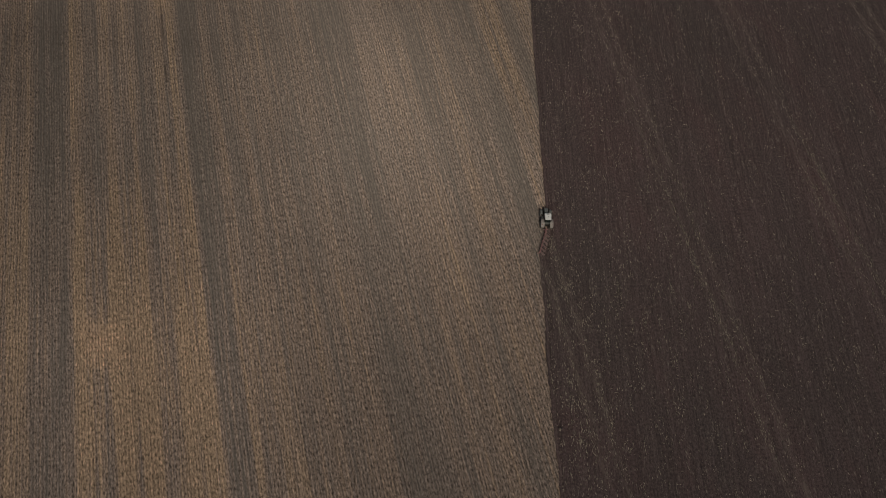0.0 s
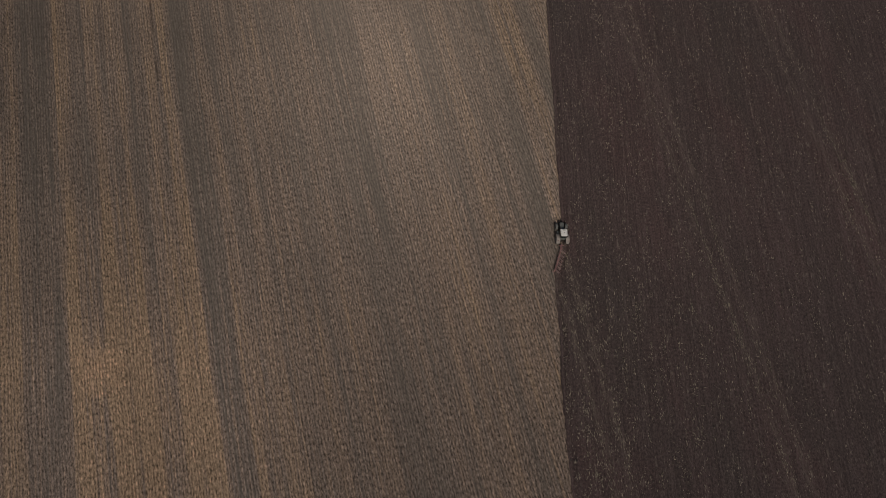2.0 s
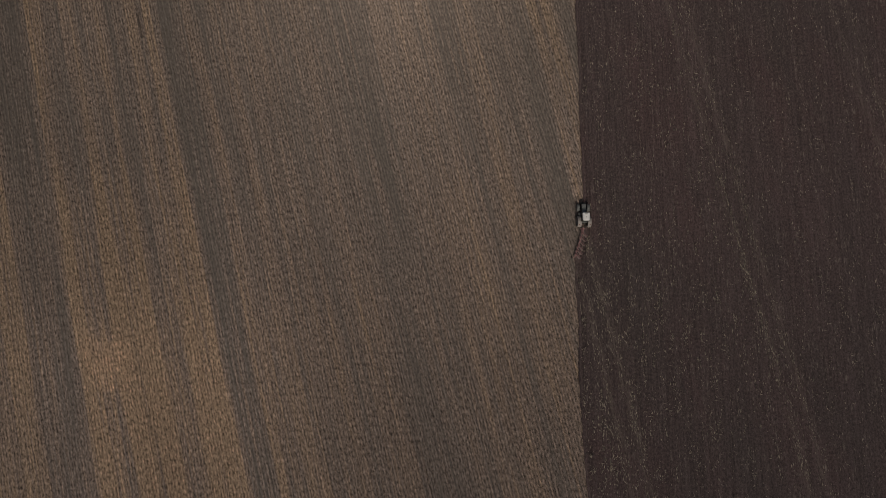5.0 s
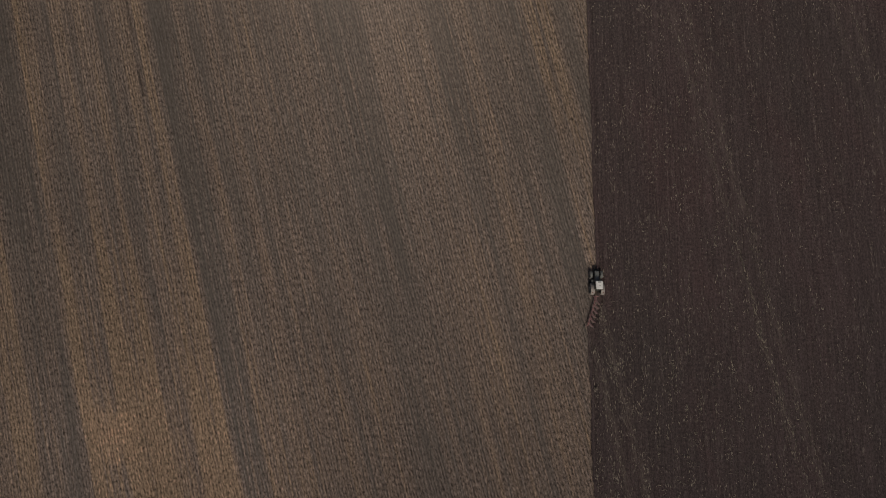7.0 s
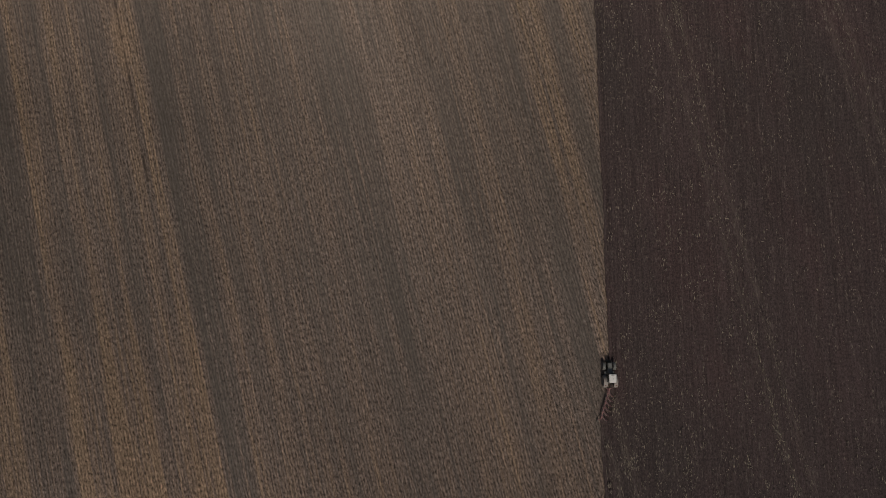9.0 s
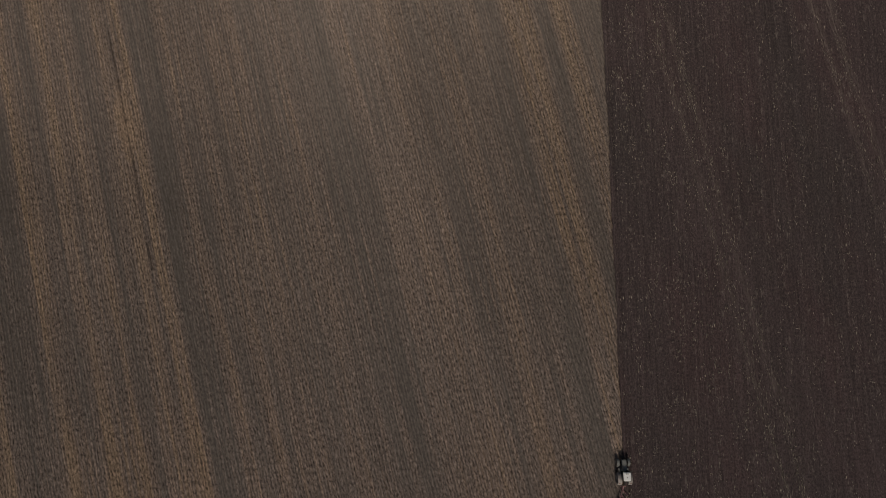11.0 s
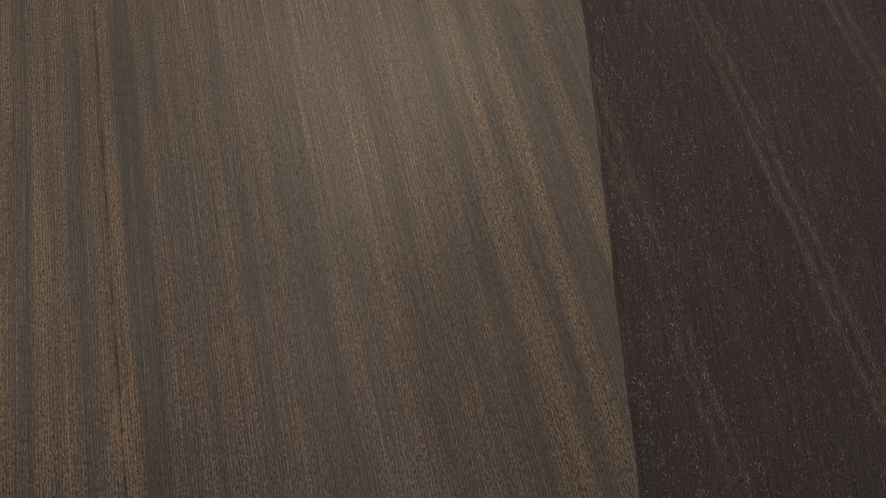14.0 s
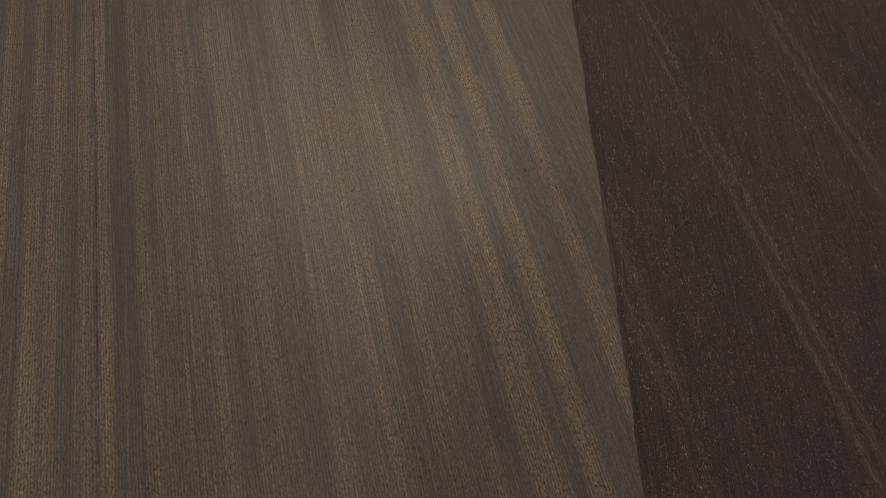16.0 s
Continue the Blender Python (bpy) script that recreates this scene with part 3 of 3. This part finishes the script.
        fender = part("fender", bm, FENDER_PAINT, root, "pale grey dusty rear fender")
        bm = bmesh.new()
        box(bm, (side * 0.92, -0.62, 1.74), (0.22, 0.10, 0.09), (38, 0, 0), bevel=0.02)
        part("tail_light", bm, LAMP_RED, fender, "dark red tail light")
        bm = bmesh.new()
        rows_ = []
        for k in range(8):
            a = radians(35 + 110 * k / 7)
            rows_.append([Vector((side * w_, 2.52 + math.cos(a) * 0.74, 0.66 + math.sin(a) * 0.74)) for w_ in (0.66, 0.88, 1.10)])
        swept(bm, rows_, 0.02)
        part("front_fender", bm, BODY_PAINT, root, "black plastic front mudguard")
        bm = bmesh.new()
        box(bm, (side * 0.62, 1.25, 0.80), (0.46, 0.80, 0.50), bevel=0.08)
        part("fuel_tank", bm, BODY_PAINT, root, "dark moulded tank beside the step")
        for k in range(3):
            bm = bmesh.new()
            box(bm, (side * (0.98 - 0.05 * k), 1.05, 0.45 + 0.28 * k), (0.24, 0.40, 0.03), bevel=0.008)
            part("step", bm, IRON, root)
        bm = bmesh.new()
        tube(bm, (side * 0.36, -0.1, 0.72), (side * 0.44, -1.0, 0.62), 0.045, 10)
        tube(bm, (side * 0.40, -0.6, 0.64), (side * 0.30, -0.3, 1.30), 0.03, 8)
        part("lift_arm", bm, IRON, root)
    bm = bmesh.new()
    tube(bm, (0, -0.2, 1.15), (0, -1.0, 1.20), 0.04, 10)
    part("top_link", bm, IRON, root)
    return root


def plough_body(parent, x, y):
    """Leg with a working mouldboard below and the turned-over one above."""
    bm = bmesh.new()
    box(bm, (x + 0.06, y, 0.78), (0.09, 0.16, 1.36), bevel=0.02)
    leg = part("plough_body", bm, PLOUGH_RED, parent, "red plough leg with an upper and a lower mouldboard")
    for up in (-1, 1):
        bm = bmesh.new()
        rows_ = []
        for k in range(7):
            f = k / 6
            r = []
            for j in range(4):
                h = j / 3
                r.append(Vector((x - 0.12 + 0.78 * f ** 1.3 + 0.10 * (h - 0.4) * f + 0.20 * h, y + 0.38 - 0.95 * f, 0.78 + up * (0.78 - 0.44 * h - 0.04 * f))))
            rows_.append(r)
        swept(bm, rows_, 0.02)
        part("mouldboard", bm, STEEL if up < 0 else PLOUGH_RED, leg, "soil-polished steel mouldboard" if up < 0 else "dull red mouldboard")
        bm = bmesh.new()
        swept(bm, [[Vector((x - 0.16, y + 0.52, 0.78 + up * 0.80)), Vector((x - 0.10, y + 0.38, 0.78 + up * 0.68))],
                   [Vector((x + 0.24, y + 0.02, 0.78 + up * 0.80)), Vector((x + 0.18, y + 0.02, 0.78 + up * 0.68))]], 0.02)
        part("share", bm, STEEL, leg, "bright worn share")


def plough():
    root = new("plough")
    bm = bmesh.new()
    box(bm, (0, 0.0, 0.85), (0.85, 0.14, 0.16), bevel=0.03)
    box(bm, (0, 0.0, 1.10), (0.16, 0.20, 0.70), bevel=0.03)
    box(bm, (-0.05, -0.30, 0.85), (0.34, 0.55, 0.34), bevel=0.05)
    tube(bm, (0, 0.05, 1.40), (-0.1, -0.75, 0.95), 0.04, 10)
    part("headstock", bm, PLOUGH_RED, root, "dull red hitch frame with turnover")
    a, b = Vector((-0.02, -0.35, 0.80)), Vector((-1.45, -4.75, 0.80))
    bm = bmesh.new()
    way = b - a
    box(bm, (a + b) / 2, (0.16, way.length, 0.16), (0, 0, math.degrees(math.atan2(-way.x, way.y))), bevel=0.02)
    part("beam", bm, PLOUGH_RED, root, "long dull red box beam")
    for i in range(6):
        p = a + way * (0.09 + 0.165 * i)
        plough_body(root, p.x + 0.02, p.y)
    bm = bmesh.new()
    tube(bm, (b.x + 0.05, b.y + 0.15, 0.80), (b.x - 0.36, b.y - 0.05, 0.62), 0.045, 10)
    tube(bm, (b.x - 0.36, b.y - 0.05, 0.62), (b.x - 0.36, b.y - 0.10, 0.30), 0.04, 10)
    arm = part("wheel_arm", bm, PLOUGH_RED, root)
    bm = bmesh.new()
    spun(bm, [(-0.10, 0.16), (-0.12, 0.26), (-0.06, 0.31), (0.06, 0.31), (0.12, 0.26), (0.10, 0.16)], 28)
    tube(bm, (-0.06, 0, 0), (0.06, 0, 0), 0.18, 20)
    bmesh.ops.translate(bm, vec=(b.x - 0.40, b.y - 0.12, 0.31), verts=bm.verts)
    part("depth_wheel", bm, RUBBER, arm, "small muddy depth wheel")
    return root


# ---- the machines ----
machine = tractor()
machine.matrix_world = pose(TRACTOR[0], TRACTOR[1], -0.07, 0, 4.0, 0) @ Matrix.Scale(0.95, 4)
tagged(machine, "dark tractor with off-white roof and grey fenders at the furrow edge", "tractor")
reversible = plough()
reversible.matrix_world = pose(TRACTOR[0] - 0.10, TRACTOR[1] - 1.15, -0.10, 0, 0, 0)
tagged(reversible, "dull red reversible plough with six bodies hitched behind the tractor", "plough")


# ---- loose bits ----
def blobs(name, centres, sizes, turns, lift, material, seed):
    """Many small uneven lumps, joined: eight faces each."""
    rng = np.random.RandomState(seed)
    n = len(centres)
    base = np.array([(1, 0, 0), (0, 1, 0), (-1, 0, 0), (0, -1, 0), (0, 0, 1), (0, 0, -1)], dtype=float)
    co = base[None] * (1 + 0.5 * (rng.rand(n, 6, 1) - 0.5)) + 0.3 * (rng.rand(n, 6, 3) - 0.5)
    co = co * sizes[:, None, :]
    c, s = np.cos(turns)[:, None], np.sin(turns)[:, None]
    co = np.stack((co[..., 0] * c - co[..., 1] * s, co[..., 0] * s + co[..., 1] * c, co[..., 2]), -1) + centres[:, None, :]
    co[..., 2] += lift
    f = np.array([(0, 1, 4), (1, 2, 4), (2, 3, 4), (3, 0, 4), (1, 0, 5), (2, 1, 5), (3, 2, 5), (0, 3, 5)])
    faces = (f[None] + 6 * np.arange(n)[:, None, None]).reshape(-1, 3).astype(np.int32)
    me = bpy.data.meshes.new(name)
    me.vertices.add(n * 6)
    me.vertices.foreach_set("co", co.astype(np.float32).ravel())
    me.loops.add(faces.size)
    me.loops.foreach_set("vertex_index", faces.ravel())
    me.polygons.add(len(faces))
    me.polygons.foreach_set("loop_start", np.arange(0, faces.size, 3, dtype=np.int32))
    me.update(calc_edges=True)
    me.materials.append(material)
    return new(name, me)


rng = np.random.RandomState(7)
n = 260000
px, py = 18.5 + 82 * rng.rand(n) ** 1.15, 5 + 253 * rng.rand(n)
chance = 1.65 * (value_noise(px * 1.5, py * 0.3, 31.0) * 0.6 + 0.4 * value_noise(px * 2.7, py * 0.9, 34.0)) ** 4.2 * (0.35 + 1.1 * value_noise(px * 0.12, py * 0.03, 32.0)) * (0.35 + 0.65 * np.exp(-(px - 19) / 18)) * (1.2 + 0.8 * np.exp(-((py - 62) / 34) ** 2)) * (0.6 + 0.4 * smooth(20.0, 23.0, px))
keep = (rng.rand(n) < chance) & (px > furrow_edge(py) + 0.4)
px, py = px[keep], py[keep]
turns = np.where(rng.rand(len(px)) < 0.12, rng.normal(1.4, 0.4, len(px)), rng.normal(0.08, 0.16, len(px)))
wide, long = 0.035 + 0.05 * rng.rand(len(px)), 0.08 + 0.30 * rng.rand(len(px)) ** 2
# wisps along the old swath lines
for at in (31.4, 59.0, 87.4, 116.8):
    m = 8000
    sy = 5 + 253 * rng.rand(m)
    off = np.where(rng.rand(m) < 0.5, -1.0, 1.0) * 1.4 + 0.5 * rng.normal(size=m)
    sx = at - SWATH * sy + off
    wisp = value_noise(off * 1.6 + at, sy * 0.16, 33.0) ** 2 * (0.4 + 1.2 * value_noise(sy * 0.022, sy * 0 + at, 35.0))
    keep = (rng.rand(m) < wisp) & (sx > furrow_edge(sy) + 0.9) & (sx < 100)
    sx, sy = sx[keep], sy[keep]
    px, py = np.concatenate((px, sx)), np.concatenate((py, sy))
    turns = np.concatenate((turns, rng.normal(0.17, 0.08, len(sx))))
    wide = np.concatenate((wide, 0.026 + 0.028 * rng.rand(len(sx))))
    long = np.concatenate((long, 0.14 + 0.3 * rng.rand(len(sx))))
# bright flecks on the newest furrows, partly standing in for gulls
m = 110
px, py = np.concatenate((px, 19.2 + 5.0 * rng.rand(m) ** 1.6)), np.concatenate((py, 14 + 42 * rng.rand(m)))
turns, wide, long = np.concatenate((turns, 3.1 * rng.rand(m))), np.concatenate((wide, 0.05 + 0.03 * rng.rand(m))), np.concatenate((long, 0.08 + 0.08 * rng.rand(m)))
n = len(px)
sizes = np.stack((wide, long, 0.02 + 0.02 * rng.rand(n)), -1)
straw = blobs("straw", np.stack((px, py, 0 * px + 0.10), -1), sizes, turns, 0.06, STRAW, 1)
tagged(straw, "pale straw bits and bright flecks scattered over the ploughed soil", "straw", kind="stuff")

n = 9000
px, py = 18.6 + 60 * rng.rand(n) ** 1.3, 8 + 245 * rng.rand(n)
keep = px > furrow_edge(py) + 0.25
px, py = px[keep], py[keep]
n = len(px)
r = 0.05 + 0.10 * rng.rand(n) ** 2
clods = blobs("soil_clods", np.stack((px, py, 0 * px + 0.10), -1), np.stack((r, r * 1.5, r * 0.4), -1), rng.normal(size=n) * 0.6, 0.03, CLOD, 2)
tagged(clods, "dark loose clods lying on the ploughed soil", "soil clods", kind="stuff")


def stubble_tufts(count, seed):
    """Lodged stalks and leaves in the rows, each rooted at one end; their shared lean is set to brighten the glow
    opposite the sun.
    """
    rng = np.random.RandomState(seed)
    v = 8 + 250 * rng.rand(count)
    lane = np.floor((-70 + 155 * rng.rand(count)) / 0.52) * 0.52
    u = lane + 0.14 * rng.normal(size=count)
    x = u - SLOPE * v
    band = u - 0.03 * (v - 184) * np.clip((u + 10) / 40, 0, 1)
    stops = np.array(BANDS_WEST + BANDS_MID + BANDS_EAST)
    cover = 0.35 + 0.75 * np.interp(band, stops[:, 0], stops[:, 1])
    keep = (x < furrow_edge(v) - 0.15) & (rng.rand(count) < cover * (0.45 + 0.9 * value_noise(u * 0.6, v * 0.06, 41.0)))
    keep &= (np.abs(x - TRACTOR[0]) > 1.7) | (v < 61) | (v > 68)
    x, v, u = x[keep], v[keep], u[keep]
    n = len(x)
    length, lean, w = 0.09 + 0.10 * rng.rand(n), radians(38.5) + radians(5.0) * rng.normal(size=n), 0.04 + 0.05 * rng.rand(n)
    co = np.zeros((n, 4, 3))
    twist = radians(9.5) + radians(7.0) * rng.normal(size=n)
    tip_x, tip_y = x - (0.13 + 0.07 * rng.normal(size=n)) * length * np.cos(lean), v + length * np.cos(lean)
    for i, (cx, cy, side) in enumerate(((x, v, -1), (x, v, 1), (tip_x, tip_y, 1), (tip_x, tip_y, -1))):
        co[:, i, 0], co[:, i, 1] = cx + side * w * np.cos(twist), cy + side * w * np.sin(twist)
    co[:, :2, 2] = -0.06
    co[:, 2:, 2] = (length * np.sin(lean))[:, None] + 0.006 * rng.normal(size=(n, 2))
    faces = (np.array([(0, 1, 2, 3)])[None] + 4 * np.arange(n)[:, None, None]).reshape(-1, 4).astype(np.int32)
    me = bpy.data.meshes.new("stubble")
    me.vertices.add(n * 4)
    me.vertices.foreach_set("co", co.astype(np.float32).ravel())
    me.loops.add(faces.size)
    me.loops.foreach_set("vertex_index", faces.ravel())
    me.polygons.add(len(faces))
    me.polygons.foreach_set("loop_start", np.arange(0, faces.size, 4, dtype=np.int32))
    me.update(calc_edges=True)
    me.materials.append(STALKS)
    return new("stubble", me)


tagged(stubble_tufts(600000, 5), "short dry stalks leaning in rows on the brown field", "stubble", kind="stuff")
